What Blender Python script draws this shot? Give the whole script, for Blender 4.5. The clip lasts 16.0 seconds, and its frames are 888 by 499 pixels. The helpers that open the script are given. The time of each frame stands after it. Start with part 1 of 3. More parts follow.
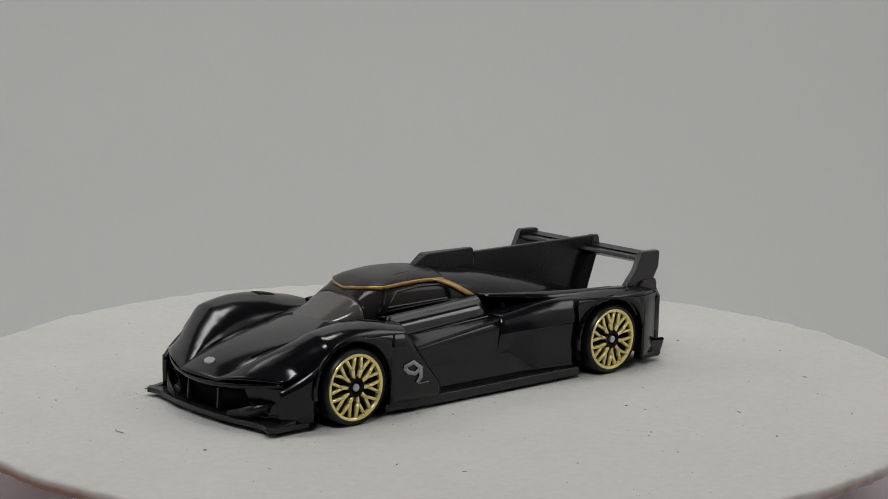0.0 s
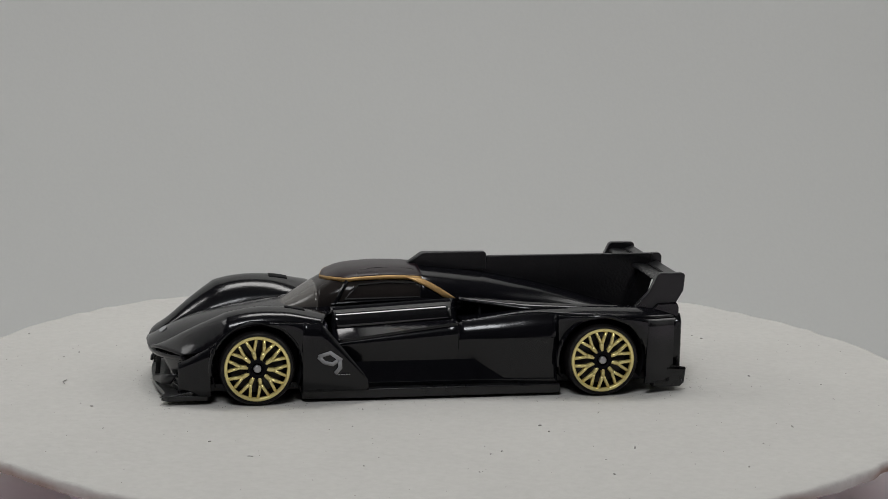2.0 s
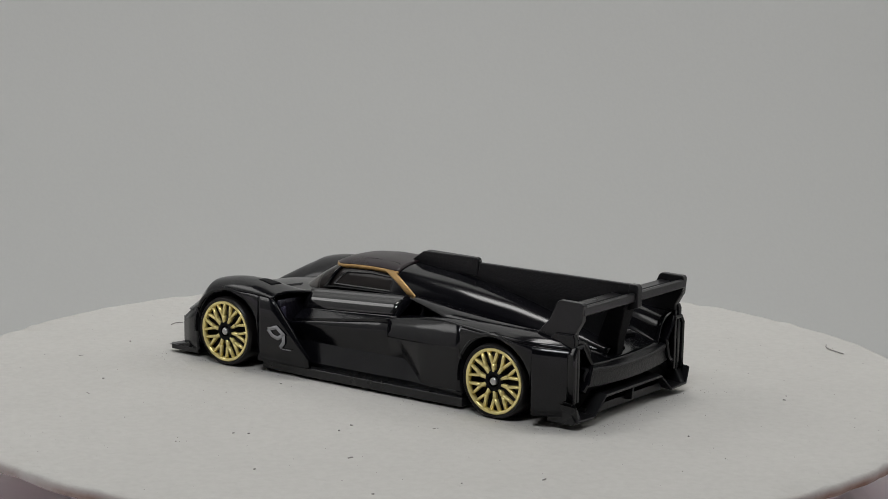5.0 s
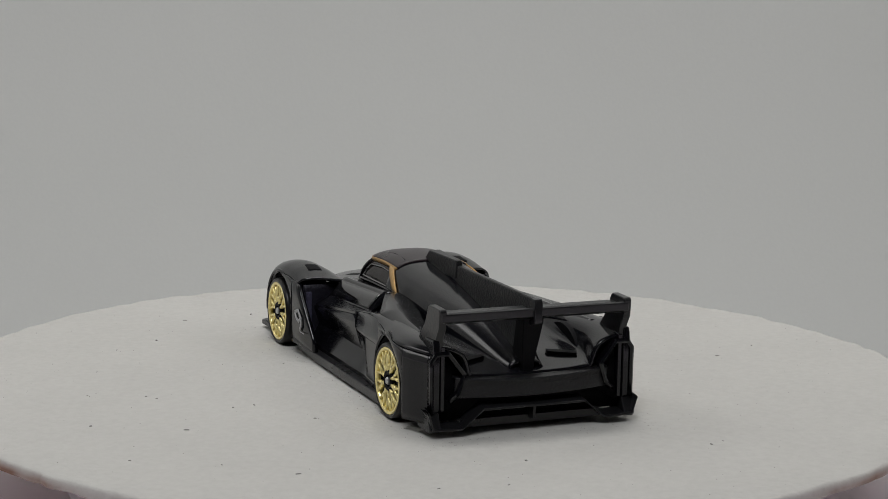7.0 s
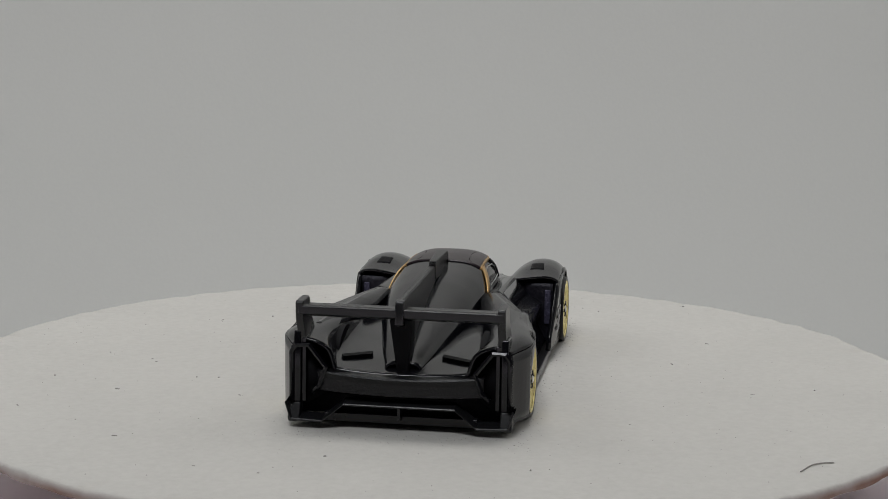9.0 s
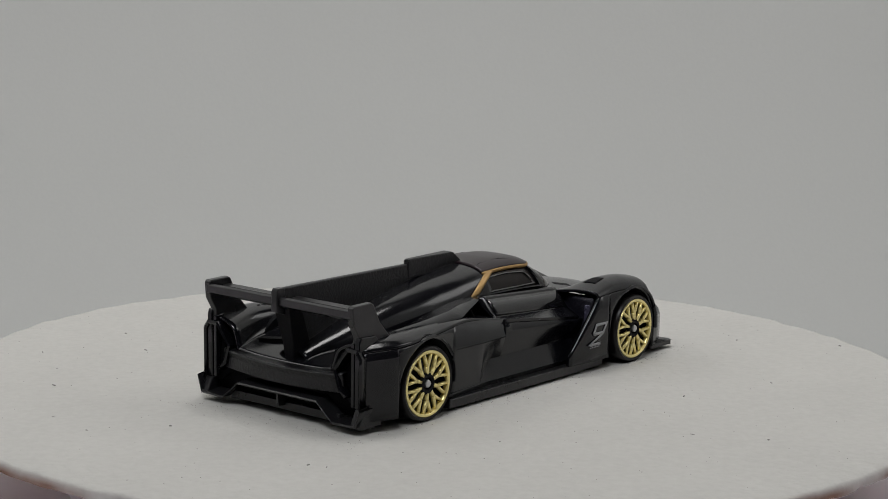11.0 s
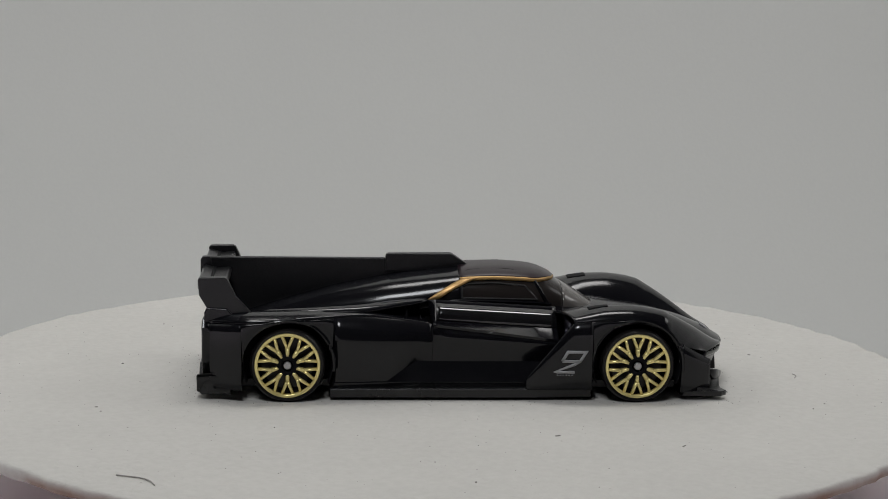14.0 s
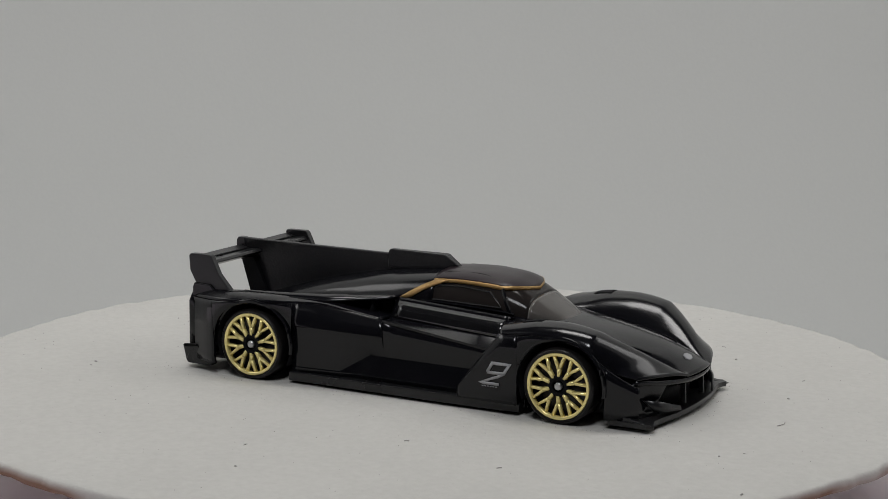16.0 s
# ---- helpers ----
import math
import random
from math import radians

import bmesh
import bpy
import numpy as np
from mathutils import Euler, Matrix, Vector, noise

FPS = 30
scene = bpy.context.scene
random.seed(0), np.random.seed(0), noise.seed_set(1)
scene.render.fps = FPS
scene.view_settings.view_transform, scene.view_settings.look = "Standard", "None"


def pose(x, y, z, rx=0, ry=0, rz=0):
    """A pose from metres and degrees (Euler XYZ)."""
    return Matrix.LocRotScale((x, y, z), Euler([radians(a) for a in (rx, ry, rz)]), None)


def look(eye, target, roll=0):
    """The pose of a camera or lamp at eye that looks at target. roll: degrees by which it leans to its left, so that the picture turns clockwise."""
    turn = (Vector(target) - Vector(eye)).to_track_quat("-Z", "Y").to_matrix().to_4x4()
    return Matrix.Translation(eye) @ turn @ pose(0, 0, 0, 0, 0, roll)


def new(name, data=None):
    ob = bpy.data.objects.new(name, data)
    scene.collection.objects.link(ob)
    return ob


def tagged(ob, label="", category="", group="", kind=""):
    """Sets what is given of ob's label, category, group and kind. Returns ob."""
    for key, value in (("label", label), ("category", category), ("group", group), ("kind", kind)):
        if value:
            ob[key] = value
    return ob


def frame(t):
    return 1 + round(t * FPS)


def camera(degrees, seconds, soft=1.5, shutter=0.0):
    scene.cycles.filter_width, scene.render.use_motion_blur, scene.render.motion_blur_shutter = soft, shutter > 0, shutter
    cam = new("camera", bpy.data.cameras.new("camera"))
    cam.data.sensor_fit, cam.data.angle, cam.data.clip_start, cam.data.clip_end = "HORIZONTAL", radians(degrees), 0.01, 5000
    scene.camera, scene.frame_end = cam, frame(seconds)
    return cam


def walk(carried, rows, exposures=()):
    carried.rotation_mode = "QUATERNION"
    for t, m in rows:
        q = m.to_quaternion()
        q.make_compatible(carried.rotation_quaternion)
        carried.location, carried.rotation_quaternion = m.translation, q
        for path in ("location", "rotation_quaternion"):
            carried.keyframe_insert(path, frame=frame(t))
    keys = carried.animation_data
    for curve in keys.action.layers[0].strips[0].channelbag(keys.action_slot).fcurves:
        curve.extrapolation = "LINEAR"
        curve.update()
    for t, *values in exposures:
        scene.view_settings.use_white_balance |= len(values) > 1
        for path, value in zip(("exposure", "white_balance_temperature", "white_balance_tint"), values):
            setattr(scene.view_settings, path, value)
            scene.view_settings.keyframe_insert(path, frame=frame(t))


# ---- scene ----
cam = camera(25.83, 16.0, soft=0.7)
EYE = look((0.00108, -0.27322, 0.06520), (0.00108, 0.0, 0.01802), 0.934)
walk(cam, [(0.0, EYE), (16.0, EYE)])

MM = 0.001
SECONDS = 16.0
# the car's heading along the clip: seconds, degrees
HEADINGS = [(0, -138.41), (2, -169.53), (2.5, -177.34), (6, -231.74), (8.5, -271.04), (10, -293.94), (13, -340.82), (14.5, -364.15), (16, -387.71)]
CAR_X, CAR_Y = 2.37, -0.55         # car's middle from the turntable's axis, along and across the car, mm
TOP = -0.35                          # top of the foam disc, mm (0: the car's own zero)

# ---- light ----
world = bpy.data.worlds.new("room")
world.use_nodes = True
scene.world = world
bg = world.node_tree.nodes["Background"]
bg.inputs[0].default_value = (0.85, 0.92, 1.0, 1)
bg.inputs[1].default_value = 0.03


def area_lamp(name, eye, target, sx, sy, watts, colour):
    data = bpy.data.lights.new(name, "AREA")
    data.shape, data.size, data.size_y, data.energy, data.color = "RECTANGLE", sx, sy, watts, colour
    lamp = new(name, data)
    lamp.matrix_world = look(eye, target)
    return lamp


area_lamp("softbox_lamp", (0.0, 0.10, 0.50), (-0.03, 0.30, 0.07), 0.24, 0.13, 1.02, (1.0, 0.985, 0.97))
area_lamp("front_lamp", (-0.07, -0.36, 0.55), (-0.02, 0.12, 0.03), 0.20, 0.13, 1.48, (0.95, 0.97, 1.0))
for side, name in ((-1, "west_side_lamp"), (1, "east_side_lamp")):
    area_lamp(name, (side * 0.26, 0.055, 0.26), (0.0, -0.01, 0.01), 0.13, 0.10, 0.11, (1.0, 0.99, 0.98))
scene.view_settings.exposure = 0.0


# ---- materials ----
def mat(name, colour, rough=0.5, metal=0.0, coat=0.0, grain=0.0, scale=800.0, bump=0.0, vary=0.0, vary_scale=60.0, spec=0.5, trans=0.0):
    """A principled material with two scales of variation; scale in repeats per metre."""
    m = bpy.data.materials.new(name)
    m.use_nodes = True
    nt = m.node_tree
    b = nt.nodes["Principled BSDF"]
    b.inputs["Base Color"].default_value = (*colour, 1)
    b.inputs["Roughness"].default_value = rough
    b.inputs["Metallic"].default_value = metal
    b.inputs["Coat Weight"].default_value = coat
    b.inputs["Coat Roughness"].default_value = 0.12
    b.inputs["Specular IOR Level"].default_value = spec
    b.inputs["Transmission Weight"].default_value = trans
    tc = nt.nodes.new("ShaderNodeTexCoord")
    fine = nt.nodes.new("ShaderNodeTexNoise")
    fine.inputs["Scale"].default_value, fine.inputs["Detail"].default_value = scale, 6
    nt.links.new(tc.outputs["Object"], fine.inputs["Vector"])
    if vary or grain:
        wide = nt.nodes.new("ShaderNodeTexNoise")
        wide.inputs["Scale"].default_value, wide.inputs["Detail"].default_value = vary_scale, 4
        nt.links.new(tc.outputs["Object"], wide.inputs["Vector"])
        add = nt.nodes.new("ShaderNodeMath")
        add.operation = "MULTIPLY_ADD"
        nt.links.new(fine.outputs["Fac"], add.inputs[0])
        add.inputs[1].default_value = grain
        two = nt.nodes.new("ShaderNodeMath")
        two.operation = "MULTIPLY_ADD"
        nt.links.new(wide.outputs["Fac"], two.inputs[0])
        two.inputs[1].default_value, two.inputs[2].default_value = vary, 1 - vary / 2 - grain / 2
        nt.links.new(two.outputs[0], add.inputs[2])
        mix = nt.nodes.new("ShaderNodeVectorMath")
        mix.operation = "SCALE"
        mix.inputs[0].default_value = colour
        nt.links.new(add.outputs[0], mix.inputs["Scale"])
        nt.links.new(mix.outputs[0], b.inputs["Base Color"])
        rr = nt.nodes.new("ShaderNodeMath")
        rr.operation = "MULTIPLY_ADD"
        nt.links.new(wide.outputs["Fac"], rr.inputs[0])
        rr.inputs[1].default_value, rr.inputs[2].default_value = 0.25 * rough, rough * 0.88
        nt.links.new(rr.outputs[0], b.inputs["Roughness"])
    if bump:
        bp = nt.nodes.new("ShaderNodeBump")
        bp.inputs["Strength"].default_value, bp.inputs["Distance"].default_value = bump, 0.0003
        nt.links.new(fine.outputs["Fac"], bp.inputs["Height"])
        nt.links.new(bp.outputs["Normal"], b.inputs["Normal"])
    return m


PAINT = mat("black_paint", (0.0045, 0.0045, 0.006), 0.15, 0.0, 0.0, 0.3, 3000, 0.012, 0.4, 120, spec=0.38)
PLASTIC = mat("black_plastic", (0.010, 0.010, 0.011), 0.28, 0, 0, 0.4, 2500, 0.1, 0.4, 150, spec=0.45)
ROUGH_PLASTIC = mat("grained_black_plastic", (0.008, 0.008, 0.009), 0.34, 0, 0, 0.5, 2800, 0.36, 0.3, 150, spec=0.38)
RUBBER = mat("tyre_plastic", (0.007, 0.006, 0.006), 0.34, 0, 0, 0.3, 2500, 0.05, 0.3, 200, spec=0.3)
GOLD = mat("gold_plating", (0.95, 0.81, 0.35), 0.25, 0.5, 0, 0.15, 2500, 0.05, 0.2, 300)
DISH = mat("dark_chrome", (0.012, 0.008, 0.007), 0.3, 0.2, 0, 0.2, 2000, 0, 0.4, 300)
STEEL = mat("axle_steel", (0.5, 0.5, 0.5), 0.35, 0.9)
TRIM = mat("bronze_print", (0.42, 0.26, 0.10), 0.38, 0.55, 0.0, 0.3, 3000, 0.05, 0.3, 400)
PRINT = mat("grey_print", (0.32, 0.32, 0.33), 0.5, 0.1, 0, 0.3, 4000, 0.0, 0.3, 500)
# near-black for black parts; also stands in for the shade inside openings
VOID = mat("black_and_recess_shade", (0.004, 0.004, 0.005), 0.6, 0, 0, 0.3, 2000, 0.2, 0.3, 200, spec=0.1)
GLASS = mat("tinted_window", (0.020, 0.017, 0.016), 0.12, 0, 0.0, 0.2, 2000, 0, 0.4, 150, spec=0.15)
ROOF = mat("roof_black", (0.016, 0.009, 0.012), 0.28, 0, 0.0, 0.3, 2500, 0.02, 0.3, 150, spec=0.3)
SMOKED = mat("smoked_plastic", (0.008, 0.008, 0.009), 0.09, 0, 0.0, 0.2, 2500, 0.01, 0.4, 200, spec=0.75)
# speckled violet-grey with strong bumps
DUCT = mat("violet_grey_speckle", (0.10, 0.095, 0.15), 0.4, 0.5, 0, 0.8, 2200, 1.0, 0.6, 900)
MESHY = mat("radiator_black", (0.018, 0.017, 0.026), 0.35, 0.3, 0, 0.5, 1800, 0.8, 0.3, 150)
WALL = mat("backdrop_cloth", (0.648, 0.652, 0.632), 0.9, 0, 0, 0.04, 900, 0.1, 0.10, 5)
TABLE = mat("table_laminate", (0.93, 0.85, 0.91), 0.5, 0, 0, 0.05, 500, 0.05, 0.1, 9)
EDGE = mat("clear_plastic_edge", (0.03, 0.03, 0.03), 0.12, 0, 0.8, 0.2, 2000, 0, 0.2, 200, spec=0.9)
CRUMB = mat("grey_crumbs_and_shade", (0.24, 0.225, 0.21), 0.9, vary=0.5, vary_scale=200)
FIBRE = mat("dark_lint", (0.30, 0.285, 0.27), 0.9)
SCREEN = mat("windscreen_tint", (0.085, 0.078, 0.072), 0.12, 0, 0.0, 0.2, 2000, 0, 0.5, 220, spec=0.5)


def foam_material():
    """White foam with a fine nap, faint soiling and brown scorch marks in patches along the rim."""
    m = mat("white_foam", (0.510, 0.499, 0.472), 0.92, 0, 0, 0.16, 900, 0.7, 0.13, 45)
    nt = m.node_tree
    b = nt.nodes["Principled BSDF"]
    base = b.inputs["Base Color"].links[0].from_socket
    tc = nt.nodes.new("ShaderNodeTexCoord")
    axes = nt.nodes.new("ShaderNodeSeparateXYZ")
    nt.links.new(tc.outputs["Object"], axes.inputs[0])
    rim = nt.nodes.new("ShaderNodeMapRange")
    rim.inputs["From Min"].default_value, rim.inputs["From Max"].default_value = -0.0004, -0.0014
    nt.links.new(axes.outputs["Z"], rim.inputs["Value"])
    ns = nt.nodes.new("ShaderNodeTexNoise")
    ns.inputs["Scale"].default_value, ns.inputs["Detail"].default_value = 55, 5
    nt.links.new(tc.outputs["Object"], ns.inputs["Vector"])
    th = nt.nodes.new("ShaderNodeMapRange")
    th.inputs["From Min"].default_value, th.inputs["From Max"].default_value = 0.36, 0.60
    nt.links.new(ns.outputs["Fac"], th.inputs["Value"])
    mul = nt.nodes.new("ShaderNodeMath")
    mul.operation = "MULTIPLY"
    nt.links.new(rim.outputs[0], mul.inputs[0])
    nt.links.new(th.outputs[0], mul.inputs[1])
    mx = nt.nodes.new("ShaderNodeMix")
    mx.data_type = "RGBA"
    nt.links.new(mul.outputs[0], mx.inputs["Factor"])
    nt.links.new(base, mx.inputs["A"])
    mx.inputs["B"].default_value = (0.22, 0.125, 0.085, 1)
    nt.links.new(mx.outputs["Result"], b.inputs["Base Color"])
    return m


FOAM = foam_material()


# ---- mesh tools (all in millimetres) ----
def link_mesh(name, vf, material, angle=35):
    me = bpy.data.meshes.new(name)
    verts, faces = vf
    me.from_pydata([tuple(float(c) * MM for c in v) for v in verts], [], [tuple(f) for f in faces])
    bm = bmesh.new()
    bm.from_mesh(me)
    bmesh.ops.remove_doubles(bm, verts=bm.verts, dist=1e-7)
    bmesh.ops.recalc_face_normals(bm, faces=bm.faces)
    bm.to_mesh(me)
    bm.free()
    me.shade_smooth()
    me.set_sharp_from_angle(angle=radians(angle))
    me.materials.append(material)
    return me


def part(name, vf, material, parent, label="", angle=35, solid=0.0, bevel=0.0):
    """One mesh object under a thing or part. solid: shell thickness, bevel: edge radius, in mm."""
    ob = new(name, link_mesh(name, vf, material, angle))
    ob.parent = parent
    if label:
        tagged(ob, label)
    if solid:
        mod = ob.modifiers.new("shell", "SOLIDIFY")
        mod.thickness, mod.offset = solid * MM, 0
    if bevel:
        mod = ob.modifiers.new("edge", "BEVEL")
        mod.width, mod.segments, mod.limit_method, mod.angle_limit = bevel * MM, 2, "ANGLE", radians(40)
        mod.harden_normals = True
    return ob


def sheet(rows):
    n = len(rows[0])
    verts = [p for r in rows for p in r]
    faces = [(i * n + j, i * n + j + 1, (i + 1) * n + j + 1, (i + 1) * n + j) for i in range(len(rows) - 1) for j in range(n - 1)]
    return verts, faces


def join(*parts_):
    verts, faces = [], []
    for v, f in parts_:
        k = len(verts)
        verts += list(v)
        faces += [tuple(i + k for i in g) for g in f]
    return verts, faces


def mirror(vf):
    return [(p[0], -p[1], p[2]) for p in vf[0]], [tuple(reversed(f)) for f in vf[1]]


def prism(outline, axis, a, b):
    """A polygon drawn in the plane across the axis, extruded from a to b. y: (x, z); z: (x, y); x: (y, z)."""
    def at(u, v, w):
        return {"y": (u, w, v), "z": (u, v, w), "x": (w, u, v)}[axis]
    n = len(outline)
    verts = [at(u, v, a) for u, v in outline] + [at(u, v, b) for u, v in outline]
    faces = [tuple(range(n))[::-1], tuple(range(n, 2 * n))] + [(i, (i + 1) % n, n + (i + 1) % n, n + i) for i in range(n)]
    return verts, faces


def glide(points, n):
    """Catmull-Rom through the points, n steps to a span. points: array (k, ...)."""
    p = np.asarray(points, float)
    p = np.concatenate([[2 * p[0] - p[1]], p, [2 * p[-1] - p[-2]]])
    out = []
    for i in range(1, len(p) - 2):
        for t in np.arange(n) / n:
            a, b, c, d = p[i - 1], p[i], p[i + 1], p[i + 2]
            out.append(0.5 * (2 * b + (c - a) * t + (2 * a - 5 * b + 4 * c - d) * t * t + (3 * b - a - 3 * c + d) * t ** 3))
    out.append(p[-2])
    return np.array(out)


def along(pairs, x):
    """Linear look-up in (x, value) pairs."""
    xs, vs = zip(*sorted(pairs))
    return float(np.interp(x, xs, vs))


def smooth_along(pairs, x):
    """Smooth look-up: three averaged linear look-ups."""
    return (along(pairs, x - 1.2) + 2 * along(pairs, x) + along(pairs, x + 1.2)) / 4


def tube(points, r, n=8, closed=False):
    """A round rod along points."""
    pts = [Vector(p) for p in points]
    k = len(pts)
    rows = []
    for i, p in enumerate(pts):
        d = (pts[(i + 1) % k] - pts[i - 1]) if closed else (pts[min(i + 1, k - 1)] - pts[max(i - 1, 0)])
        d.normalize()
        up = Vector((0, 0, 1)) if abs(d.z) < 0.9 else Vector((0, 1, 0))
        s = d.cross(up).normalized()
        u = s.cross(d)
        rows.append([tuple(p + r * (math.cos(a) * s + math.sin(a) * u)) for a in [2 * math.pi * j / n for j in range(n + 1)]])
    if closed:
        rows.append(rows[0])
        return sheet(rows)
    v, f = sheet(rows)
    f = f + [tuple(range(n)), tuple(range(len(v) - n - 1, len(v) - 1))]
    return v, f


def shift(vf, dx, dz=0.0):
    return [(x + dx, y, z + dz) for x, y, z in vf[0]], vf[1]


def taper(vf, z0, w0, z1, w1):
    """Scale widths about y = 0, from w0 at height z0 to w1 at z1."""
    return [(x, y * (w0 + (w1 - w0) * (z - z0) / (z1 - z0)), z) for x, y, z in vf[0]], vf[1]


def turned(profile, cx, cz, n=48, a0=0.0, a1=360.0):
    """A surface turned about the line x=cx, z=cz along y. profile: (radius, y)."""
    rows = []
    for i in range(n + 1):
        a = radians(a0 + (a1 - a0) * i / n)
        rows.append([(cx + r * math.cos(a), y, cz + r * math.sin(a)) for r, y in profile])
    return sheet(rows)


# ---- setting ----
def backdrop():
    """A pale cloth hung in a U behind and beside the turntable, with faint folds."""
    line = [(-330, -120), (-330, 40), (-325, 200), (-290, 275), (-210, 305), (0, 310), (210, 305), (290, 275), (325, 200), (330, 40), (330, -120)]
    rows = []
    for x, y in glide(line, 14):
        fold = 2.6 * noise.noise((x / 70, 0.3, y / 70)) + 1.1 * noise.noise((x / 26, 4.1, y / 26))
        k = 1 - fold / 310
        rows.append([(x * k, y * k - (0.04 * (z - 100) + 0.0022 * max(0, 60 - z) ** 2) * min(1, max(0, (y - 60) / 140)), z) for z in range(-130, 500, 15)])
    ob = new("backdrop", link_mesh("backdrop", sheet(rows), WALL, 60))
    mod = ob.modifiers.new("cloth", "SOLIDIFY")
    mod.thickness, mod.offset = 0.002, 1
    return tagged(ob, "plain pale grey cloth backdrop hanging behind the turntable", "backdrop", kind="structure")


def table():
    vf = prism([(-310, -420), (310, -420), (310, 30), (-310, 30)], "z", -40, -14.0)
    for x in (-280, 280):
        for y in (-390, 0):
            vf = join(vf, prism([(x - 18, y - 18), (x + 18, y - 18), (x + 18, y + 18), (x - 18, y + 18)], "z", -260, -39.5))
    ob = new("table", link_mesh("table", vf, TABLE))
    mod = ob.modifiers.new("edge", "BEVEL")
    mod.width, mod.segments = 0.003, 2
    return tagged(ob, "off-white laminate table under the turntable", "table", kind="structure")


def room():
    """Plain floor, walls and ceiling, unseen and made up, that close the place behind and above the camera and keep
    reflections dark.
    """
    grey = mat("wall_paint", (0.22, 0.215, 0.21), 0.85, vary=0.12, grain=0.05, scale=90, vary_scale=4)
    boxes = (("floor", -720, 720, -1020, 540, -300, -260), ("ceiling", -720, 720, -1020, 540, 920, 960), ("wall_north", -720, 720, 500, 540, -260, 920),
             ("wall_south", -720, 720, -1020, -980, -260, 920), ("wall_east", 680, 720, -980, 500, -260, 920), ("wall_west", -720, -680, -980, 500, -260, 920))
    for name, x0, x1, y0, y1, z0, z1 in boxes:
        ob = new(name, link_mesh(name, prism([(x0, y0), (x1, y0), (x1, y1), (x0, y1)], "z", z0, z1), grey))
        tagged(ob, "unseen made-up plain dark grey room " + name.split("_")[0], name.split("_")[0], kind="structure")


backdrop()
table()
room()


def foam_disc():
    """The hand-cut foam disc on its turntable base, with lint and specks on it."""
    root = new("turntable")
    tagged(root, "slowly turning round white foam turntable with scorched hand-cut rim", "turntable")
    rows = []
    n = 420
    prof = [(0.0, 0), (0.35, 0), (0.7, 0), (0.9, 0), (0.98, 0), (0.993, -0.04), (0.998, -0.16), (1.0, -0.45), (1.0, -1.2), (0.998, -1.5), (0.99, -1.75), (0.6, -1.8), (0.0, -1.8)]
    for i in range(n + 1):
        a = 2 * math.pi * (i % n) / n
        c, s = math.cos(a), math.sin(a)
        r = 70.7 + 1.1 * noise.noise((1.6 * c, 1.6 * s, 2.0)) + 0.45 * noise.noise((7 * c, 7 * s, 5.0)) + 0.28 * noise.noise((30 * c, 30 * s, 1.0)) + 0.15 * noise.noise((80 * c, 80 * s, 1.0))
        rows.append([(r * k * c, r * k * s, TOP + z + (0.25 * noise.noise((20 * c, 20 * s, z)) if k > 0.97 else 0)) for k, z in prof])
    part("disc", sheet(rows), FOAM, root, angle=70)
    base = turned([(0, -2.4), (50, -2.4), (51, -3), (51, -11), (53, -12), (53, -13.9), (0, -13.9)], 0, 0, 64)
    base = ([(x, -z, y) for x, y, z in base[0]], base[1])
    part("base", base, TABLE, root, "smooth white plastic turntable base", bevel=0.4)
    rng = random.Random(5)
    spots = [(26.3, -16.5), (28.7, -18.5), (28.3, -30.1), (30.6, -39.5), (54.0, 2.0), (-51.1, -18.7), (44.4, -31.2), (56.6, -19.0), (4.0, -49.5),
             (17.8, -45.2), (-4.2, -47.1), (27.8, -32.0), (19.9, 46.1), (38.2, 25.4), (53.3, 19.4), (48.8, 26.5), (2.6, -22.7), (54.0, -8), (41.3, -19.1),
             (-32.8, 15.9), (-37.4, 39.3), (-28.4, 35.7), (29.6, -6.2), (-19.3, -49.8), (-50.9, -22.3), (-47.6, 9.3), (-66.2, -13.4), (22.0, 45.0), (-2.9, 36.9), (-28.0, -42.1)]
    for k, (x, y) in enumerate(spots):
        a, ln = rng.uniform(0, 6.28), rng.choice((0.1, 0.15, 0.2, 0.35))
        c, s = math.cos(a) * ln, math.sin(a) * ln
        w = rng.uniform(0.05, 0.13)
        part("speck", tube([(x - c, y - s, TOP + 0.02), (x - 0.2 * c + 0.3 * s * w, y - 0.2 * s, TOP + 0.05), (x + c, y + s, TOP + 0.02)], w, 6), FIBRE, root)
    verts, faces = [], []
    for k in range(900):
        if k < 520:
            # denser round the car's outline: dirt, and its fuzzy contact shadow as specks
            u = rng.uniform(-1, 1)
            cx, cy = (u * 40, rng.choice((-1, 1)) * (15 + abs(rng.gauss(0, 1.6)))) if rng.random() < 0.6 else (rng.choice((-1, 1)) * (36 + abs(rng.gauss(0, 2.0))), u * 16)
            h = radians(HEADINGS[0][1])
            cx, cy = cx + CAR_X, cy + CAR_Y
            x, y = cx * math.cos(h) - cy * math.sin(h), cx * math.sin(h) + cy * math.cos(h)
        else:
            a, r = rng.uniform(0, 6.283), 68 * math.sqrt(rng.random())
            x, y = r * math.cos(a), r * math.sin(a)
        g, a = rng.uniform(0.035, 0.11), rng.uniform(0, 6.28)
        n = len(verts)
        verts += [(x + g * rng.uniform(0.7, 1.9) * math.cos(a + 1.57 * q), y + g * rng.uniform(0.6, 1.2) * math.sin(a + 1.57 * q), TOP - 0.02) for q in range(4)] + [(x, y, TOP + g * 0.8)]
        faces += [(n + q, n + (q + 1) % 4, n + 4) for q in range(4)]
    crumbs = part("crumbs", (verts, faces), CRUMB, root)
    tagged(crumbs, "grey crumbs of dirt on the foam, massed round the car as contact shadow", kind="stuff")
